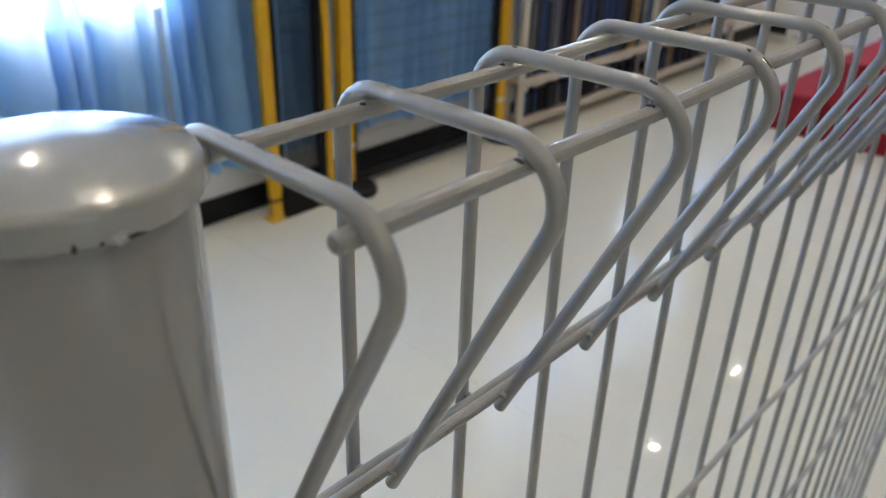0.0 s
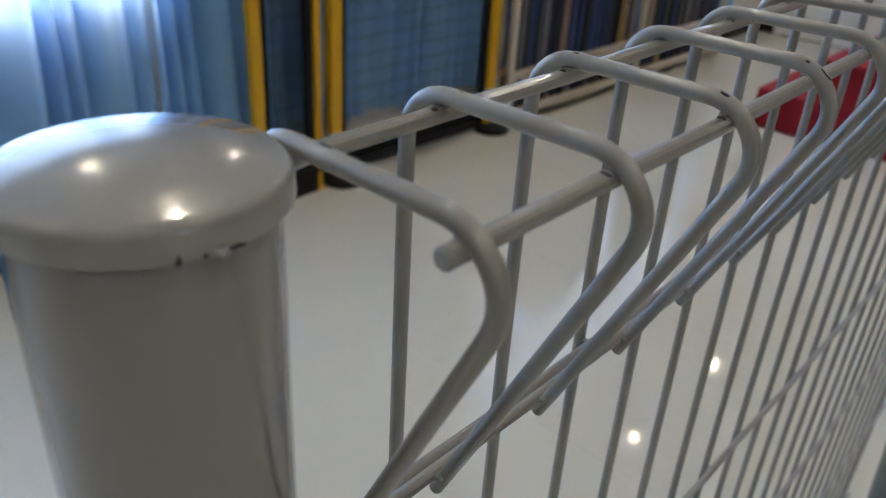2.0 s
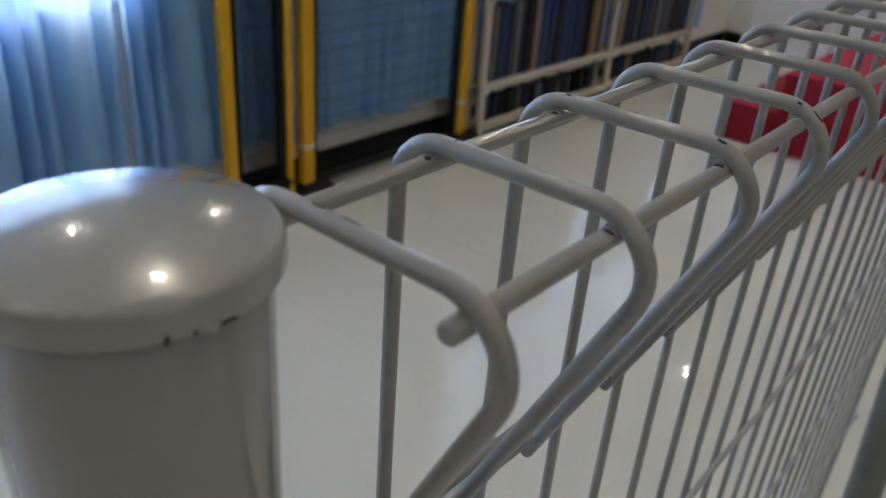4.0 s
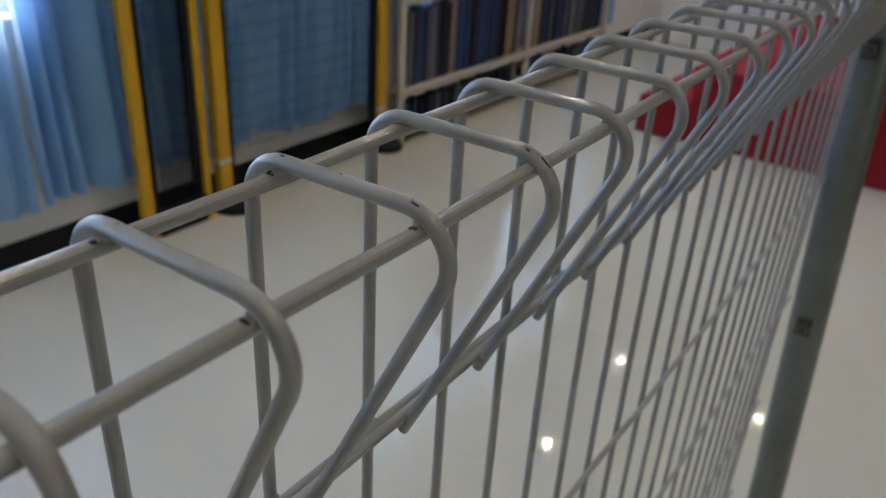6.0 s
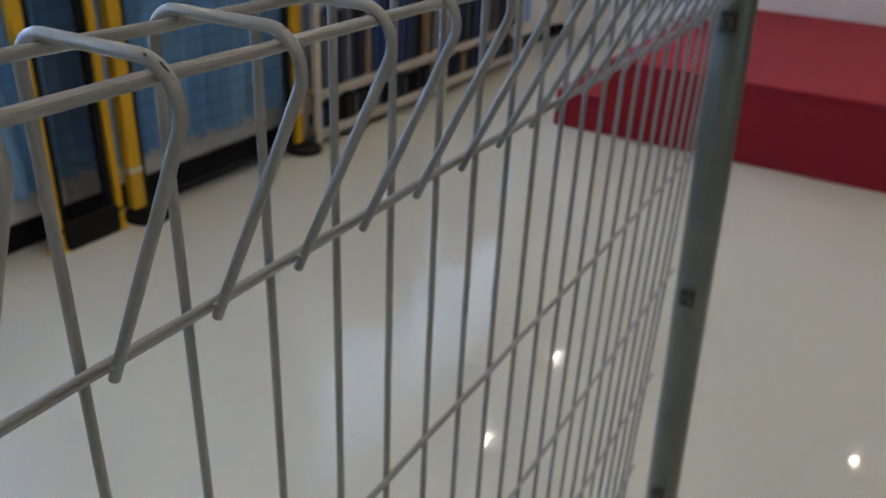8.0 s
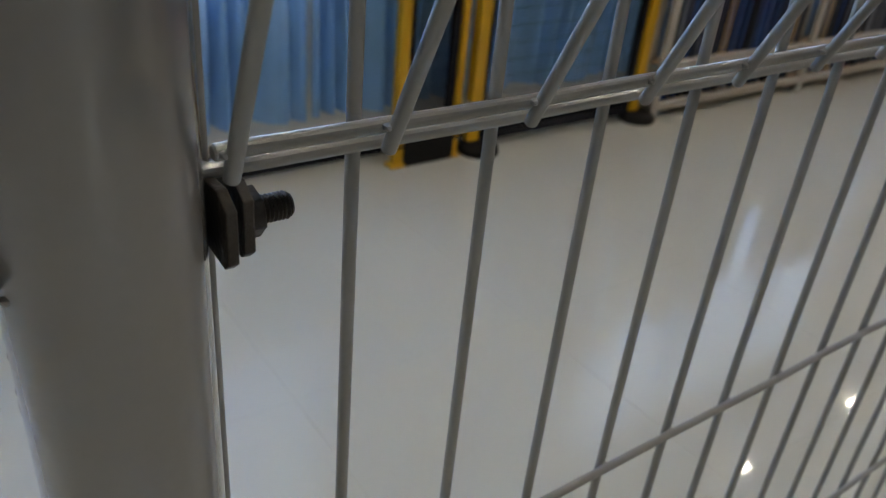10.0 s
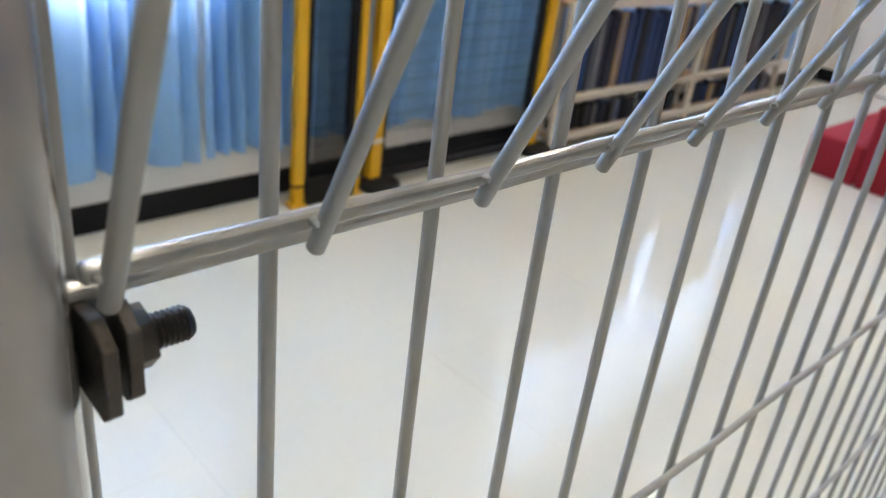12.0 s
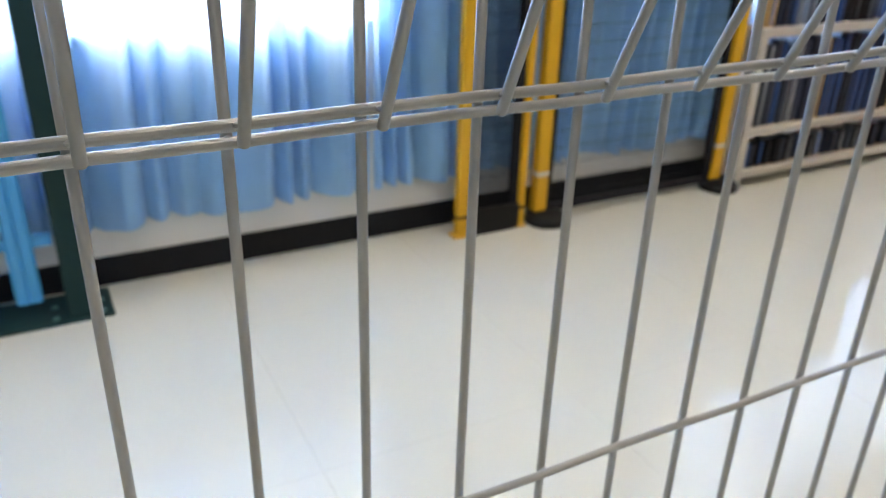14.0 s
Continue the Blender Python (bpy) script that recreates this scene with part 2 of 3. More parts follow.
wall_west = structure("wall_west", box((X0 - 0.2, Y0 - 0.2, 0), (X0, Y1 + 0.2, CEILING)), DIM_WALL, "unseen plain wall, dark grey to dim bounced light", "wall")
south = bmesh.new()
SA, SB, SZ0, SZ1 = -0.8, 0.1, 0.3, 2.5
add_box(south, (X0, Y0 - 0.2, 0), (SA, Y0, CEILING))
add_box(south, (SB, Y0 - 0.2, 0), (X1, Y0, CEILING))
add_box(south, (SA, Y0 - 0.2, 0), (SB, Y0, SZ0))
add_box(south, (SA, Y0 - 0.2, SZ1), (SB, Y0, CEILING))
wall_south = structure("wall_south", south, DIM_WALL, "unseen plain wall with one wide window, dark grey to dim bounced light", "wall")
tall = tagged(new("window_3"), "tall window full of daylight", "window", kind="structure")
for lo, hi in (((SA, Y0 - 0.12, SZ0), (SA + 0.05, Y0 - 0.07, SZ1)), ((SB - 0.05, Y0 - 0.12, SZ0), (SB, Y0 - 0.07, SZ1)), ((SA + 0.05, Y0 - 0.12, SZ0), (SB - 0.05, Y0 - 0.07, SZ0 + 0.05)), ((SA + 0.05, Y0 - 0.12, SZ1 - 0.05), (SB - 0.05, Y0 - 0.07, SZ1))):
    part("window_frame", box(lo, hi), WHITE_FRAME, tall)
part("pane", box((SA + 0.05, Y0 - 0.1, SZ0 + 0.05), (SB - 0.05, Y0 - 0.094, SZ1 - 0.05)), GLASS, tall).visible_shadow = False
south_lamp = bpy.data.lights.new("window_daylight", "AREA")
south_lamp.shape, south_lamp.size, south_lamp.size_y = "RECTANGLE", SB - SA - 0.1, SZ1 - SZ0 - 0.1
south_lamp.energy, south_lamp.color = 34.0, (0.74, 0.87, 1.0)
new("window_daylight", south_lamp).matrix_world = look(((SA + SB) / 2, Y0 - 0.19, (SZ0 + SZ1) / 2), ((SA + SB) / 2, 0, (SZ0 + SZ1) / 2))
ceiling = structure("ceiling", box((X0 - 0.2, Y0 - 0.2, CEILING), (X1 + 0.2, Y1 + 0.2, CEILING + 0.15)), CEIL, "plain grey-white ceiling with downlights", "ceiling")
boards = bmesh.new()
add_box(boards, (X0, Y1 - 0.015, 0), (X1 - 0.016, Y1 - 0.001, 0.112), 0.003)
add_box(boards, (X1 - 0.015, 1.7, 0), (X1 - 0.001, Y1 - 0.016, 0.112), 0.003)
baseboard = structure("baseboard", boards, BLACK_BASE, "glossy black skirting along the wall", "baseboard")

for i, (a, b) in enumerate(WINDOWS):
    w = tagged(new("window_%d" % (i + 1)), "white framed window full of daylight", "window", kind="structure")
    part("window_sill", box((a, Y1 - 0.02, SILL), (b, Y1 + 0.2, SILL + 0.02), 0.004), WHITE_FRAME, w)
    n = 3
    for k in range(n):
        u0, u1 = a + (b - a) * k / n, a + (b - a) * (k + 1) / n
        fr = bmesh.new()
        add_box(fr, (u0, Y1 + 0.08, SILL + 0.02), (u0 + 0.05, Y1 + 0.13, HEAD))
        add_box(fr, (u1 - 0.05, Y1 + 0.08, SILL + 0.02), (u1, Y1 + 0.13, HEAD))
        add_box(fr, (u0 + 0.05, Y1 + 0.08, SILL + 0.02), (u1 - 0.05, Y1 + 0.13, SILL + 0.07))
        add_box(fr, (u0 + 0.05, Y1 + 0.08, HEAD - 0.05), (u1 - 0.05, Y1 + 0.13, HEAD))
        part("window_frame", fr, WHITE_FRAME, w)
        pane = part("pane", box((u0 + 0.05, Y1 + 0.1, SILL + 0.07), (u1 - 0.05, Y1 + 0.106, HEAD - 0.05)), GLASS, w)
        pane.visible_shadow = False
    lamp = bpy.data.lights.new("window_daylight", "AREA")
    lamp.shape, lamp.size, lamp.size_y = "RECTANGLE", b - a - 0.1, HEAD - SILL - 0.1
    lamp.energy, lamp.color = WINDOW_POWER * (b - a), (1.0, 0.98, 0.95)
    lo = new("window_daylight", lamp)
    lo.matrix_world = look(((a + b) / 2, Y1 + 0.19, (SILL + HEAD) / 2), ((a + b) / 2, 0, (SILL + HEAD) / 2))

ground = structure("ground", box((-80, Y1 + 0.2, -0.6), (80, 120, -0.3)), OUTDOOR, "pale sunlit paving outside the windows", "ground")

# ceiling downlights in a regular grid
# added black collar, unseen, that narrows each lamp's beam
BEAM_COLLAR = material("black_beam_collar", (0.02, 0.02, 0.02), 0.7, 0.0, 0.2, 300)
DEEP = 0.016
ring_mesh = mesh_of(lathe([(0.031, 0.0), (0.050, 0.0), (0.054, -0.006), (0.054, -DEEP), (0.050, -DEEP - 0.003), (0.031, -DEEP - 0.003), (0.031, 0.0)], 32), "ring", WHITE_FRAME, True)
collar_mesh = mesh_of(lathe([(0.0302, -0.001), (0.0308, -0.001), (0.0308, -DEEP - 0.002), (0.0302, -DEEP - 0.002), (0.0302, -0.001)], 32), "beam_collar", BEAM_COLLAR, True)
lens_mesh = mesh_of(lathe([(0.0, -0.004), (0.025, -0.004), (0.025, -0.0025), (0.0, -0.0025)], 24), "lens", LAMP_GLOW)
for ly in (1.97, 0.61, -0.79, -2.2):
    for lx in (-2.5, -1.0, 0.5, 2.0, 3.47, 4.89, 6.41):
        dl = thing("downlight", "round recessed white ceiling downlight, lit", "ceiling light", (lx, ly, CEILING), "ceiling downlights")
        shared("ring", ring_mesh, dl)
        shared("beam_collar", collar_mesh, dl, label="added black inner collar that narrows the beam")
        shared("lens", lens_mesh, dl, label="glowing warm white lens")


# ---- curtains ----
def curtain(x_a, x_b, seed, label):
    """A gathered curtain that hangs from the ceiling to just above the skirting."""
    rng = random.Random(seed)
    cols, rows = int((x_b - x_a) / 0.006), 26
    waves = [(rng.uniform(0.098, 0.118), rng.uniform(0, 6.28)), (rng.uniform(0.23, 0.4), rng.uniform(0, 6.28)), (rng.uniform(0.06, 0.075), rng.uniform(0, 6.28))]
    bm = bmesh.new()
    grid = []
    for r in range(rows + 1):
        h = r / rows
        z = 0.25 + (CEILING - 0.05 - 0.25) * h
        spread = 1.0 - 0.35 * h
        line = []
        for c in range(cols + 1):
            x = x_a + (x_b - x_a) * c / cols
            wob = 0.025 * math.sin(z * 2.1 + x * 3) * (1 - h) + 0.03 * math.sin(6.283 * x / 0.43 + seed) + 0.016 * math.sin(6.283 * x / 0.27 + 2 * seed)
            a = 1 - 2 * abs(math.sin(3.1416 * (x + wob) / waves[0][0] + waves[0][1])) ** 0.9
            y = 0.056 * spread * (0.7 + 0.3 * math.sin(6.283 * x / 0.61 + seed)) * a + 0.007 * math.sin(6.283 * x / waves[1][0] + waves[1][1] + z) + 0.006 * (0.4 + 0.6 * math.sin(6.283 * x / 0.83 + seed)) * math.sin(6.283 * x / waves[2][0] + waves[2][1])
            zz = z + (0.012 * math.sin(6.283 * x / 0.5 + waves[1][1]) if r == 0 else 0.0)
            line.append(bm.verts.new((x, 2.565 + y, zz)))
        grid.append(line)
    for a, b in zip(grid, grid[1:]):
        for c in range(cols):
            bm.faces.new((a[c], a[c + 1], b[c + 1], b[c]))
    ob = new("curtain", mesh_of(bm, "curtain", CURTAIN, True))
    return tagged(ob, label, "curtain", "window curtains")


for k, (a, b) in enumerate(((-3.0, -1.72), (-1.7, -0.32), (-0.3, 1.3), (1.32, 2.6), (2.62, 3.9), (3.92, 5.1), (5.12, 6.3))):
    curtain(a, b, 40 + k, "light blue satin curtain hanging in deep folds before the window")


# ---- the wire fence ----
TOP = 1.4575
WIRE = 0.0022
PANEL_END = 1.152


RISE = 0.006  # how much the panel's rolled edge climbs along its length


def loop_wire(low=0.045):
    """One upright wire: up, over the roll and back down to a cut tip."""
    pts = [(0, 0, low), (0, 0, 0.5), (0, 0, 1.0), (0, 0, 1.40)]
    c = (-0.0125, TOP - 0.0125)
    for k in range(0, 8):
        a = radians(90 * k / 7)
        pts.append((0, c[0] + 0.0125 * math.cos(a), c[1] + 0.0125 * math.sin(a)))
    c = (-0.0513, TOP - 0.0132)
    for k in range(0, 13):
        a = radians(90 + 115 * k / 12)
        pts.append((0, c[0] + 0.0132 * math.cos(a), c[1] + 0.0132 * math.sin(a)))
    pts.append((0.0022, -0.0148, 1.337))
    return rod(pts, WIRE, 14)


fence = thing("wire_fence_panel", "grey powder-coated roll-top welded wire fence panel", "fence")
loop_mesh = mesh_of(loop_wire(), "upright_wire", GREY, True)
WIRE_X = [0.0063] + [0.05 * k for k in range(1, 23)] + [1.138]
sway = random.Random(5)
uprights = []
for x in WIRE_X:
    u = shared("upright_wire", loop_mesh, fence, (x, 0, RISE * x))
    u.rotation_euler = (0, 0, radians(sway.uniform(-1.2, 1.2)))
    uprights.append(u)


def line_wire(x_a, x_b, y, z, rise=0.0):
    n = 24
    return rod([(x_a + (x_b - x_a) * i / n, y + 0.0004 * math.sin(i * 1.7), z + rise * (x_a + (x_b - x_a) * i / n) + 0.0004 * math.sin(i * 2.3 + 1)) for i in range(n + 1)], WIRE, 14)


part("cross_wire", line_wire(0.006, PANEL_END, -0.0105, TOP - 0.0047, RISE), GREY, fence)
part("cross_wire", line_wire(0.001, PANEL_END, -0.0565, TOP - 0.0052, RISE), GREY, fence)
part("cross_wire", line_wire(0.0040, PANEL_END, -0.0154, 1.3449, RISE), GREY, fence)
part("cross_wire", line_wire(0.002, PANEL_END, -0.0050, 1.3357, RISE), GREY, fence)
for z in (1.137, 0.937, 0.737, 0.537, 0.337, 0.137):
    part("cross_wire", line_wire(0.006, PANEL_END, -0.0052, z), GREY, fence)


def weld(bm, at, size):
    """A small uneven weld bead."""
    made = bmesh.ops.create_icosphere(bm, subdivisions=1, radius=1.0)["verts"]
    for v in made:
        v.co = Vector((at[0] + v.co.x * size * 0.9, at[1] + v.co.y * size, at[2] + v.co.z * size * 0.7))


bead = bmesh.new()
weld(bead, (0, 0, 0), 0.0019)
bead_mesh = mesh_of(bead, "weld_bead", GREY, True)
for x in WIRE_X:
    for y, z in ((-0.0105, TOP - 0.0030), (-0.0562, TOP - 0.0032), (-0.0178, 1.3453), (-0.0026, 1.3364), (-0.0026, 1.137)):
        shared("weld_bead", bead_mesh, fence, (x, y, z + (RISE * x if z > 1.2 else 0)))


def flake(at, normal, along, length, width, seed, curve=0.0):
    """A thin irregular flake of bare dark metal, bent to lie on a round wire."""
    rng = random.Random(seed)
    n, t = Vector(normal).normalized(), Vector(along).normalized()
    s = n.cross(t).normalized()
    bm = bmesh.new()
    ring = []
    for k in range(10):
        a = 2 * math.pi * k / 10
        r = rng.uniform(0.45, 1.0)
        u, v = math.cos(a) * length * r / 2, math.sin(a) * width * r / 2
        drop = (curve - math.sqrt(max(curve * curve - v * v, 0))) if curve else 0
        ring.append(Vector(at) + t * u + s * v - n * drop)
    top = [bm.verts.new(p + n * 0.00012) for p in ring]
    low = [bm.verts.new(p - n * 0.0003) for p in ring]
    mid = bm.verts.new(Vector(at) + n * 0.00014)
    for k in range(10):
        j = (k + 1) % 10
        bm.faces.new((mid, top[k], top[j]))
        bm.faces.new((top[k], low[k], low[j], top[j]))
    return bm


def on_loop(x, angle, off=0.0):
    """A place and its outward normal on the front bend of a roll."""
    a = radians(angle)
    n = Vector((off, math.cos(a), math.sin(a))).normalized()
    return Vector((x, -0.0513 + 0.0132 * math.cos(a), TOP + RISE * x - 0.0132 + 0.0132 * math.sin(a))) + n * WIRE, n, Vector((0, -math.sin(a), math.cos(a)))


for i, (x, ang, off, ln, wd) in enumerate(((0.1, 104, -0.2, 0.0032, 0.0010), (0.1, 98, 0.5, 0.0016, 0.0008), (0.15, 128, 0.3, 0.0052, 0.0011), (0.15, 143, 0.6, 0.0030, 0.0012), (0.15, 108, -0.5, 0.002, 0.0008), (0.2, 118, 0.2, 0.0018, 0.0007))):
    p, n, t = on_loop(x, ang, off)
    part("paint_chip", flake(p, n, t, ln, wd, 300 + i, WIRE), CHIP, fence, "dark chip in the paint")
for i, (x, y, ln, wd, off) in enumerate(((0.0063, -0.030, 0.0075, 0.0016, 0.5), (0.0063, -0.0215, 0.0045, 0.0012, 0.2), (0.05, -0.0165, 0.0008, 0.0007, 0), (0.1, -0.013, 0.002, 0.0007, -0.3), (0.1, -0.032, 0.0012, 0.0008, 0.2))):
    n = Vector((off, 0, 1)).normalized()
    part("paint_chip", flake(Vector((x, y, TOP + RISE * x)) + n * WIRE, n, (0, 1, 0), ln, wd, 320 + i, WIRE), CHIP, fence, "dark chip in the paint")
for i, x in enumerate((0.047, 0.097, 0.147)):
    part("paint_chip", flake((x, -0.0565, TOP + RISE * x - 0.0030), (-0.4, 0, 1), (1, 0, 0), 0.002, 0.003, 340 + i, WIRE), CHIP, fence, "dark unpainted gap at a weld")
    part("paint_chip", flake((x, -0.0112, TOP + RISE * x - 0.0025), (-0.4, 0, 1), (1, 0, 0), 0.0016, 0.0024, 350 + i, WIRE), CHIP, fence, "dark unpainted gap at a weld")

# ---- the near post with its cap and clamp ----
PX, PY, PR = -0.0202, -0.0047, 0.0242
post = thing("fence_post", "round grey glossy painted steel fence post with a domed cap", "fence post", (PX, PY, 0))
part("tube", lathe([(PR, 0.0), (PR, 1.457), (PR - 0.002, 1.457), (PR - 0.002, 0.0), (PR, 0.0)], 96), GREY_POST, post, smooth=True)
CR = 0.0264
cap_profile = [(PR + 0.0002, 1.4514), (CR - 0.0004, 1.4514), (CR + 0.0001, 1.4518), (CR + 0.0002, 1.4526), (CR, 1.4560)]
for k in range(1, 9):
    a = radians(9.5 * k)
    cap_profile.append((CR - 0.0026 * (1 - math.cos(a)), 1.4560 + 0.0026 * math.sin(a)))
last_r, last_z = cap_profile[-1]
for k in range(1, 15):
    u = 1 - k / 14
    cap_profile.append((last_r * u, last_z + 0.0043 * (1 - u * u)))
cap = part("cap", lathe(cap_profile, 96), GREY_LIT, post, "domed glossy grey press-on cap", smooth=True)
bump = bmesh.new()
a = radians(-93)
weld(bump, (0.0258 * math.cos(a), 0.0258 * math.sin(a), 1.4522), 0.0022)
part("weld_spot", bump, GREY_LIT, cap, "painted tack weld under the cap", smooth=True)
for i, (deg, z, ln, wd) in enumerate(((-108, 1.4522, 0.0014, 0.0026), (-87, 1.4520, 0.0036, 0.0012), (-99, 1.4522, 0.001, 0.001))):
    a = radians(deg)
    n = (math.cos(a), math.sin(a), 0)
    r = CR + 0.0002
    part("paint_chip", flake((r * n[0], r * n[1], z), n, (-n[1], n[0], 0), ln, wd, 360 + i), CHIP, cap, "dark chip in the paint")


def hexagon(radius, turn=0.0):
    return [(radius * math.cos(radians(60 * k + turn)), radius * math.sin(radians(60 * k + turn))) for k in range(6)]


CZ = 1.322


def plate_outline(y0):
    return [(0.011, CZ + 0.012), (y0 + 0.006, CZ + 0.0135), (y0, CZ + 0.010), (y0, CZ - 0.0045), (y0 + 0.003, CZ - 0.0071), (0.004, CZ - 0.0050), (0.011, CZ - 0.005)]


def clamp(px, py, pr, flip, label):
    """Two claw plates on a through bolt with a nut, that hold the wire to its post."""
    c = thing("fence_clamp", label, "clamp", (px, py, 0), "fence clamps")
    s = -1 if flip else 1
    for lo, hi, y0 in ((pr + 0.0004, pr + 0.0034, -0.0165), (pr + 0.0062, pr + 0.0092, -0.0128)):
        part("clamp_plate", prism(plate_outline(y0), "X", min(s * lo, s * hi), max(s * lo, s * hi), 0.0005), BLACK_STEEL, c)
    nut = prism([(u, v + CZ) for u, v in hexagon(0.0072, 12)], "X", min(s * (pr + 0.0097), s * (pr + 0.0150)), max(s * (pr + 0.0097), s * (pr + 0.0150)), 0.0005)
    part("nut", nut, BLACK_STEEL, c)
    thread = [(0.0, pr - 0.004)]
    x = pr - 0.004
    thread.append((0.0037, x))
    while x < pr + 0.0235:
        thread += [(0.0040, x + 0.0004), (0.0034, x + 0.0010)]
        x += 0.0012
    thread += [(0.0036, x), (0.0030, x + 0.0008), (0.0, x + 0.0008)]
    shaft = lathe(thread, 20, "X", (0, 0, CZ))
    if flip:
        bmesh.ops.scale(shaft, vec=(-1, 1, 1), verts=shaft.verts)
    part("bolt_thread", shaft, BLACK_STEEL, c, "dark threaded bolt end", smooth=True)
    head = prism([(u - 0.0045, v + CZ + 0.003) for u, v in hexagon(0.0065, 22)], "X", min(-s * (pr - 0.0004), -s * (pr + 0.0044)), max(-s * (pr - 0.0004), -s * (pr + 0.0044)), 0.0007)
    part("bolt_head", head, ZINC, c, "dull grey hexagonal bolt head")
    return c


near_clamp = clamp(PX, PY, PR, False, "black steel claw clamp bolted through the grey post")
lip = bmesh.new()
weld(lip, (-0.0225, -0.0085, CZ - 0.0045), 0.0020)
part("paint_drip", lip, GREY_POST, post, "thick drip of paint below the bolt", smooth=True)

for i, (deg, z, ln, wd) in enumerate(((172, 1.3005, 0.0034, 0.0008), (175, 1.2955, 0.0026, 0.0007), (171, 1.2905, 0.0042, 0.0009), (176, 1.2850, 0.0022, 0.0007), (173, 1.2790, 0.0050, 0.0008))):
    a = radians(deg)
    n = (math.cos(a), math.sin(a), 0)
    part("paint_chip", flake((PR * n[0], PR * n[1], z), n, (0, 0, 1), ln, wd, 380 + i, PR), CHIP, post, "dark chip in the paint")

# ---- the galvanised post at the far end ----
FX, FY = 1.168, -0.085
far_post = thing("fence_post", "round galvanised steel post with dark clips at the fence's end", "fence post", (FX, FY, 0))
far_post.rotation_euler = (radians(-2.98), 0, 0)
part("tube", lathe([(0.0270, 0.0), (0.0270, 1.49), (0.0250, 1.49), (0.0250, 0.0), (0.0270, 0.0)], 48), GALV, far_post, smooth=True)
part("cap", lathe([(0.0273, 1.482), (0.0293, 1.482), (0.0295, 1.490), (0.0275, 1.494), (0.014, 1.497), (0.0, 1.498)], 48), GALV, far_post, smooth=True)
for z in (1.325, 0.905, 0.505):
    clip = bmesh.new()
    add_box(clip, (-0.037, -0.012, z - 0.014), (-0.0262, 0.012, z + 0.014), 0.002)
    add_box(clip, (-0.050, -0.006, z - 0.006), (-0.036, 0.006, z + 0.006), 0.002)
    part("clip", clip, ZINC, far_post, "small dull grey steel clip")


# ---- yellow framed mesh samples along the wall ----
def yellow_post(x, y, width, depth, band_z, foot, label):
    p = thing("yellow_post", label, "post", (x, y, 0), "yellow sample posts")
    base = 0.056 if foot == "black" else 0.0
    part("tube", box((-width / 2, -depth / 2, base), (width / 2, depth / 2, 2.05), 0.005), YELLOW, p)
    part("top_cap", box((-width / 2 - 0.001, -depth / 2 - 0.001, 2.051), (width / 2 + 0.001, depth / 2 + 0.001, 2.07), 0.004), BLACK_FOOT, p)
    if foot == "black":
        plate = lathe([(0.0, 0.0), (0.095, 0.0), (0.099, 0.008), (0.094, 0.034), (0.07, 0.053), (0.0, 0.056)], 28, "Z", (0.035, -0.02, 0))
        part("foot", plate, BLACK_FOOT, p, "round-edged black foot", smooth=True)
        part("band", box((-width / 2 - 0.002, -depth / 2 - 0.002, band_z), (width / 2 + 0.002, depth / 2 + 0.002, band_z + 0.02), 0.001), TAPE, p, "pale metal band")
    else:
        part("band", box((-width / 2 - 0.003, -depth / 2 - 0.003, band_z), (width / 2 + 0.003, depth / 2 + 0.003, band_z + 0.012), 0.001), BLACK_FOOT, p, "thin black strap")
        part("foot", box((-width / 2 - 0.02, -depth / 2 - 0.015, 0.0), (width / 2 + 0.004, depth / 2 + 0.01, 0.012), 0.003), YELLOW, p, "yellow foot plate")
    return p


yellow_post(1.70, 2.478, 0.05, 0.04, 0.085, "yellow", "yellow powder-coated steel post with a black strap")
yellow_post(2.0, 2.478, 0.036, 0.04, 0.085, "yellow", "slim yellow powder-coated steel post with a black strap")
yellow_post(2.10, 2.478, 0.062, 0.05, 0.225, "black", "stout yellow powder-coated post on a round black foot")
yellow_post(3.175, 2.478, 0.062, 0.05, 0.225, "black", "stout yellow powder-coated post on a round black foot")


def mesh_panel(x_a, x_b, y, z_a, z_b, wire, pitch, label):
    """A black framed sample of welded mesh."""
    p = thing("mesh_panel", label, "mesh panel", (x_a, y, 0), "black mesh samples")
    w = x_b - x_a
    part("frame_post", box((0, -0.015, z_a), (0.03, 0.015, z_b), 0.003), BLACK_MESH, p)
    part("frame_post", box((w - 0.03, -0.015, z_a), (w, 0.015, z_b), 0.003), BLACK_MESH, p)
    part("frame_rail", box((0.03, -0.0145, z_a), (w - 0.03, 0.0145, z_a + 0.03), 0.003), BLACK_MESH, p)
    part("frame_rail", box((0.03, -0.0145, z_b - 0.03), (w - 0.03, 0.0145, z_b), 0.003), BLACK_MESH, p)
    up = mesh_of(rod([(0, 0, z_a + 0.02), (0, 0, z_b - 0.02)], wire, 6), "mesh_wire", BLACK_MESH)
    across = mesh_of(rod([(0.02, -0.0026, 0), (w - 0.02, -0.0030, 0)], 0.0014, 6), "mesh_wire", BLACK_MESH)
    x = 0.06
    while x < w - 0.04:
        shared("mesh_wire", up, p, (x, 0, 0))
        x += pitch
    z = z_a + 0.07
    while z < z_b - 0.04:
        shared("mesh_wire", across, p, (0, 0, z))
        z += 0.076
    return p


mesh_panel(1.727, 1.98, 2.485, 0.03, 2.0, 0.0027, 0.0127, "narrow black framed welded mesh panel between yellow posts")
mesh_panel(2.134, 3.142, 2.485, 0.04, 2.0, 0.0011, 0.019, "wide black framed welded mesh panel between yellow posts")
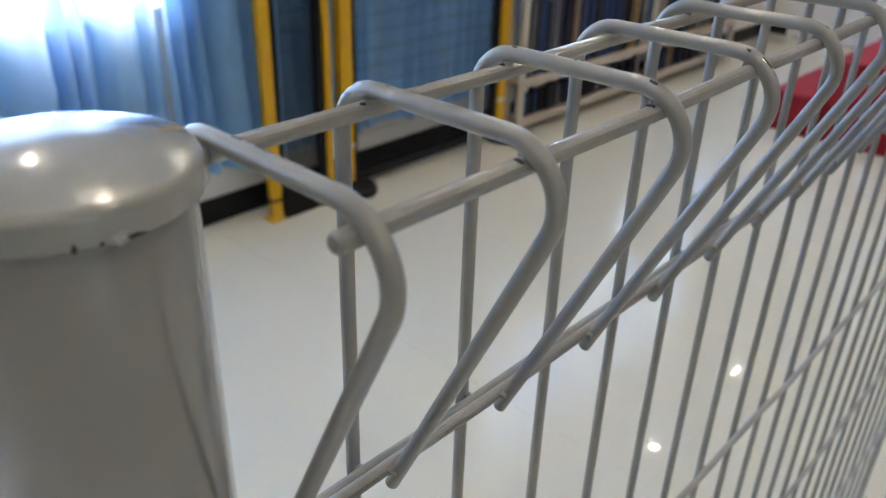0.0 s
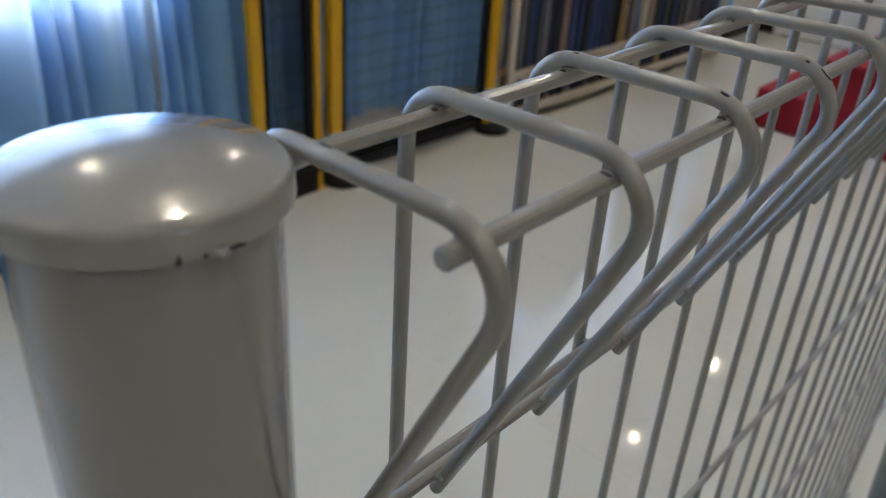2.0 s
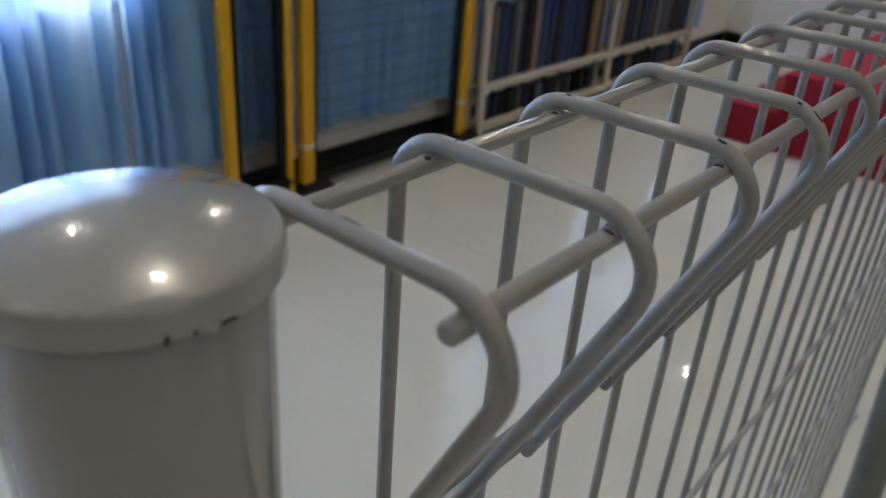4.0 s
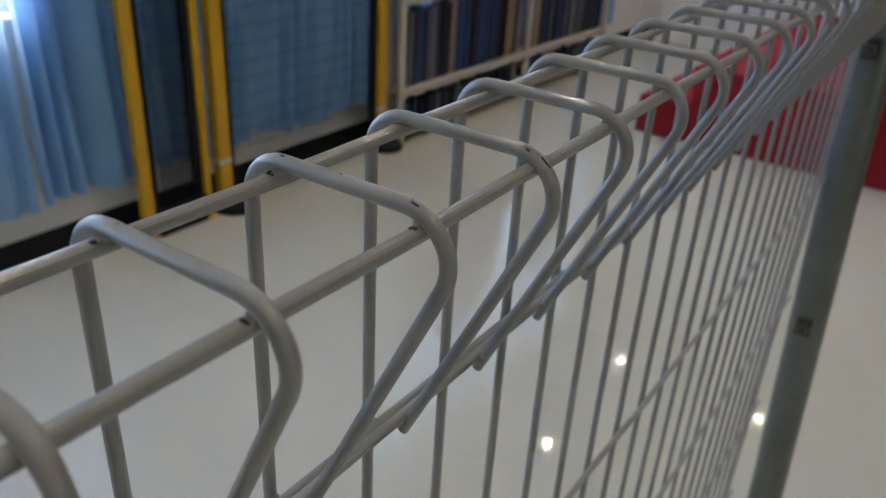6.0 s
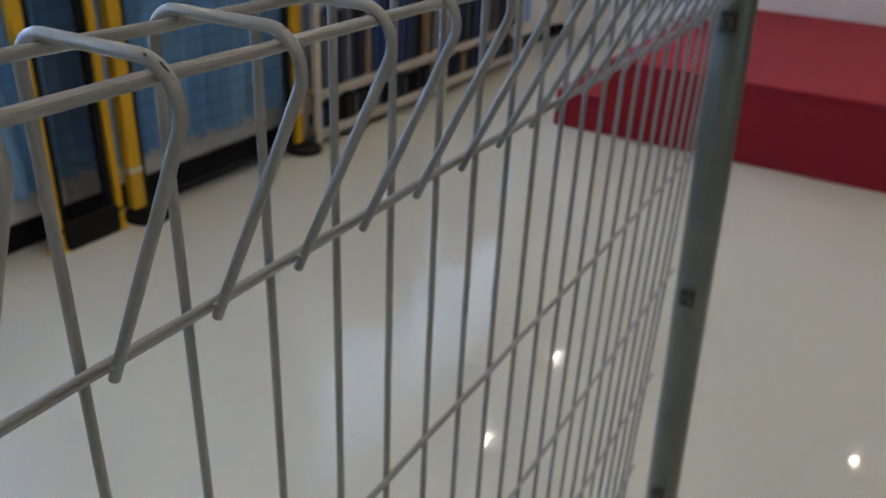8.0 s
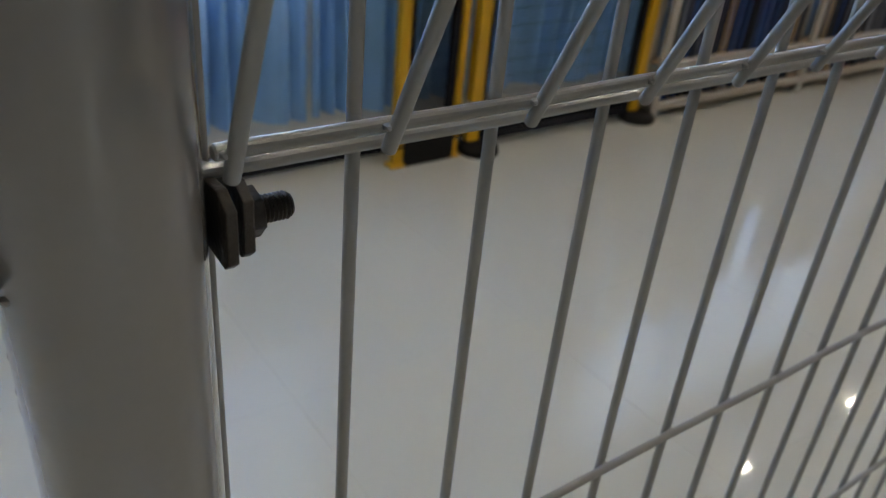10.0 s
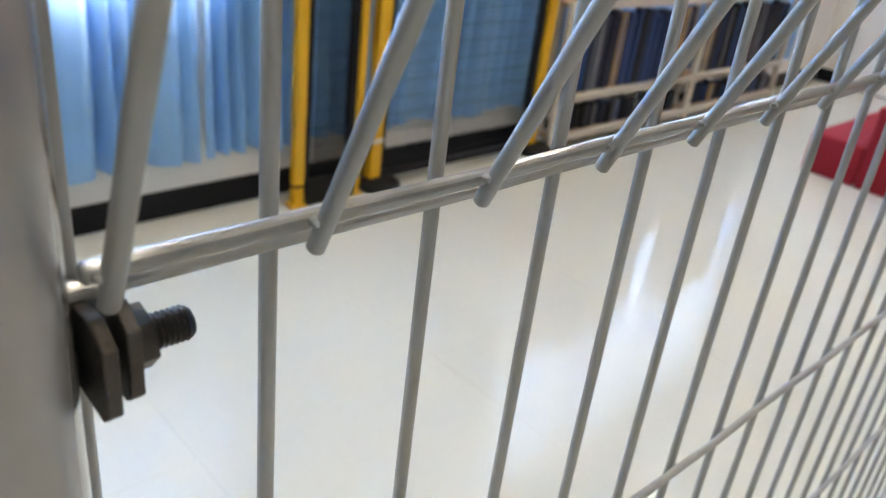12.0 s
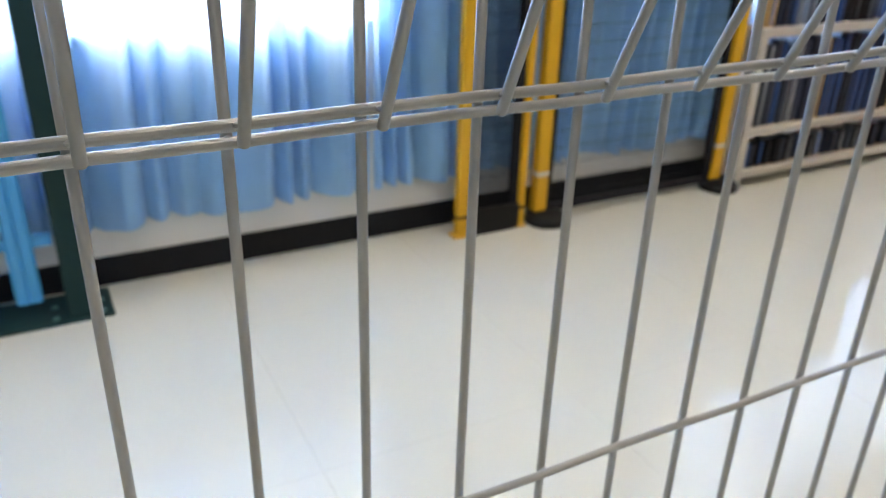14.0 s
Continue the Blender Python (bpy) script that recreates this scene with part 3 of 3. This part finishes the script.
kick = thing("kick_board", "low black board between the yellow posts", "board", (1.727, 2.465, 0))
part("board", box((0.0, -0.022, 0.0), (0.252, 0.0, 0.12), 0.004), BLACK_FOOT, kick)

# ---- dark green post and light blue palisade ----
gp_post = thing("green_post", "dark green square steel post on a bolted base plate", "post", (0.165, 2.43, 0))
part("tube", box((-0.04, -0.04, 0.012), (0.04, 0.04, 2.1), 0.006), GREEN, gp_post)
part("base_plate", box((-0.28, -0.06, 0.0), (0.105, 0.15, 0.012), 0.002), GREEN, gp_post)
for bx, by in ((0.07, -0.035), (0.07, 0.05), (-0.08, -0.035), (-0.08, 0.05)):
    part("anchor_bolt", prism([(u + bx, v + by) for u, v in hexagon(0.011)], "Z", 0.012, 0.022, 0.001), BOLT_SPOT, gp_post, "teal anchor bolt")

pal = thing("palisade_panel", "light blue steel palisade fence panel", "fence", (0.005, 2.44, 0))
pale_mesh = mesh_of(prism([(-0.042, 0.0), (-0.03, -0.012), (-0.006, -0.012), (0.0, -0.004), (0.006, -0.012), (0.03, -0.012), (0.042, 0.0), (0.042, 0.003), (-0.042, 0.003)], "Z", 0.075, 1.95), "pale", SKYBLUE)
for k in range(9):
    shared("pale", pale_mesh, pal, (0.012 - 0.155 * k, -0.006, 0))
for z in (0.27, 1.55):
    part("rail", box((-1.35, 0.0, z), (0.114, 0.03, z + 0.04), 0.003), SKYBLUE, pal)
far_green = copy_thing(gp_post, pose(-1.36, 2.43, 0))

# ---- the rack of sample boards ----
RX, RE, RY = 3.265, 5.87, 2.41
rack = thing("display_rack", "cream painted steel display rack full of sample boards", "rack", (0, 0, 0))
for x in (RX + 0.025, 4.65, RE - 0.025):
    for y in (RY, RY + 0.09):
        part("upright", box((x - 0.025, y, 0.0), (x + 0.025, y + 0.03, 0.765), 0.004), BEIGE, rack)
for z, h in ((0.055, 0.04), (0.275, 0.04), (0.766, 0.045)):
    part("shelf_rail", box((RX, RY - 0.003, z), (RE, RY + 0.028, z + h), 0.004), BEIGE, rack)
    part("shelf_rail", box((RX, RY + 0.092, z), (RE, RY + 0.123, z + h), 0.004), BEIGE, rack)
    part("shelf", box((RX + 0.01, RY + 0.029, z + h - 0.02), (RE - 0.01, RY + 0.091, z + h - 0.004), 0.002), WOOD, rack, "pale wooden shelf board")
rng = random.Random(11)
TONES = [NAVY, BLACK_FOOT, BLACK_FOOT, DEEP_BLUE, NAVY, BLACK_MESH, NAVY, SLATE, BLACK_FOOT, DEEP_BLUE, BLACK_MESH, GREY_BOARD]
WORDS = {NAVY: "navy blue", SLATE: "slate grey", BLACK_FOOT: "black", DEEP_BLUE: "deep blue", GREY_BOARD: "pale grey", BLACK_MESH: "blue-black", TAN: "tan"}
for base_z, tall, gap in ((0.311, (0.40, 0.44), 0.02), (0.807, (0.55, 0.8), 0.075), (0.091, (0.12, 0.15), 0.05)):
    x = RX + 0.07
    while x < RE - 0.1:
        wdt = rng.uniform(0.02, 0.05)
        if abs(x + wdt / 2 - 4.65) > 0.065 + wdt / 2:
            m = TAN if rng.random() < 0.035 else rng.choice(TONES)
            h = rng.uniform(*tall)
            b = thing("sample_board", WORDS[m] + " sample board standing upright on the rack", "board", (x, RY + 0.032 + rng.uniform(0, 0.01), base_z), "sample boards")
            b.rotation_euler = (0, 0, radians(rng.uniform(-4, 4)))
            part("board", box((0, 0, 0), (wdt, 0.045, h), 0.003), m, b)
            part("edge_strip", box((0.004, -0.003, 0.01), (min(wdt - 0.004, 0.02), -0.0004, h - 0.01), 0.001), rng.choice(TONES), b)
        x += wdt + rng.uniform(0.004, gap)

# ---- the red stage ----
stage = thing("stage", "low stage covered in red carpet", "stage", (0, 0, 0))
part("deck", box((4.53, Y0 + 0.3, 0.43), (X1 - 0.02, 1.245, 0.46), 0.01, 3), RED, stage)
part("skirt", box((4.54, Y0 + 0.31, 0), (X1 - 0.03, 1.238, 0.429), 0.004), RED, stage)
step = tagged(new("stage_step", mesh_of(box((4.53, 1.244, 0), (X1 - 0.5, 1.545, 0.23), 0.012, 3), "stage_step", RED)), "red carpeted step at the end of the stage", "step")

# ---- a door in the end wall ----
door = tagged(new("door_1"), "white panelled door in a white frame in the end wall", "door", kind="structure")
for lo, hi in (((X1 - 0.03, 1.72, 0.0), (X1 - 0.002, 1.78, 2.08)), ((X1 - 0.03, 2.4, 0.0), (X1 - 0.002, 2.46, 2.08)), ((X1 - 0.03, 1.72, 2.081), (X1 - 0.002, 2.46, 2.14))):
    part("door_frame", box(lo, hi, 0.004), WHITE_FRAME, door)
part("door_leaf", box((X1 - 0.02, 1.782, 0.008), (X1 - 0.003, 2.398, 2.078), 0.003), WHITE_FRAME, door)

# ---- floor tiles ----
tile_mesh = mesh_of(box((0.00015, 0.00015, -0.012), (0.79985, 0.79985, 0.0), 0.0003, 1), "tile", TILE)
for ix in range(14):
    for iy in range(10):
        tx, ty = X0 - 0.15 + ix * 0.8, Y0 - 0.1 + iy * 0.8
        if tx < X1 and ty < Y1:
            shared("tile", tile_mesh, floor, (tx, ty, 0))
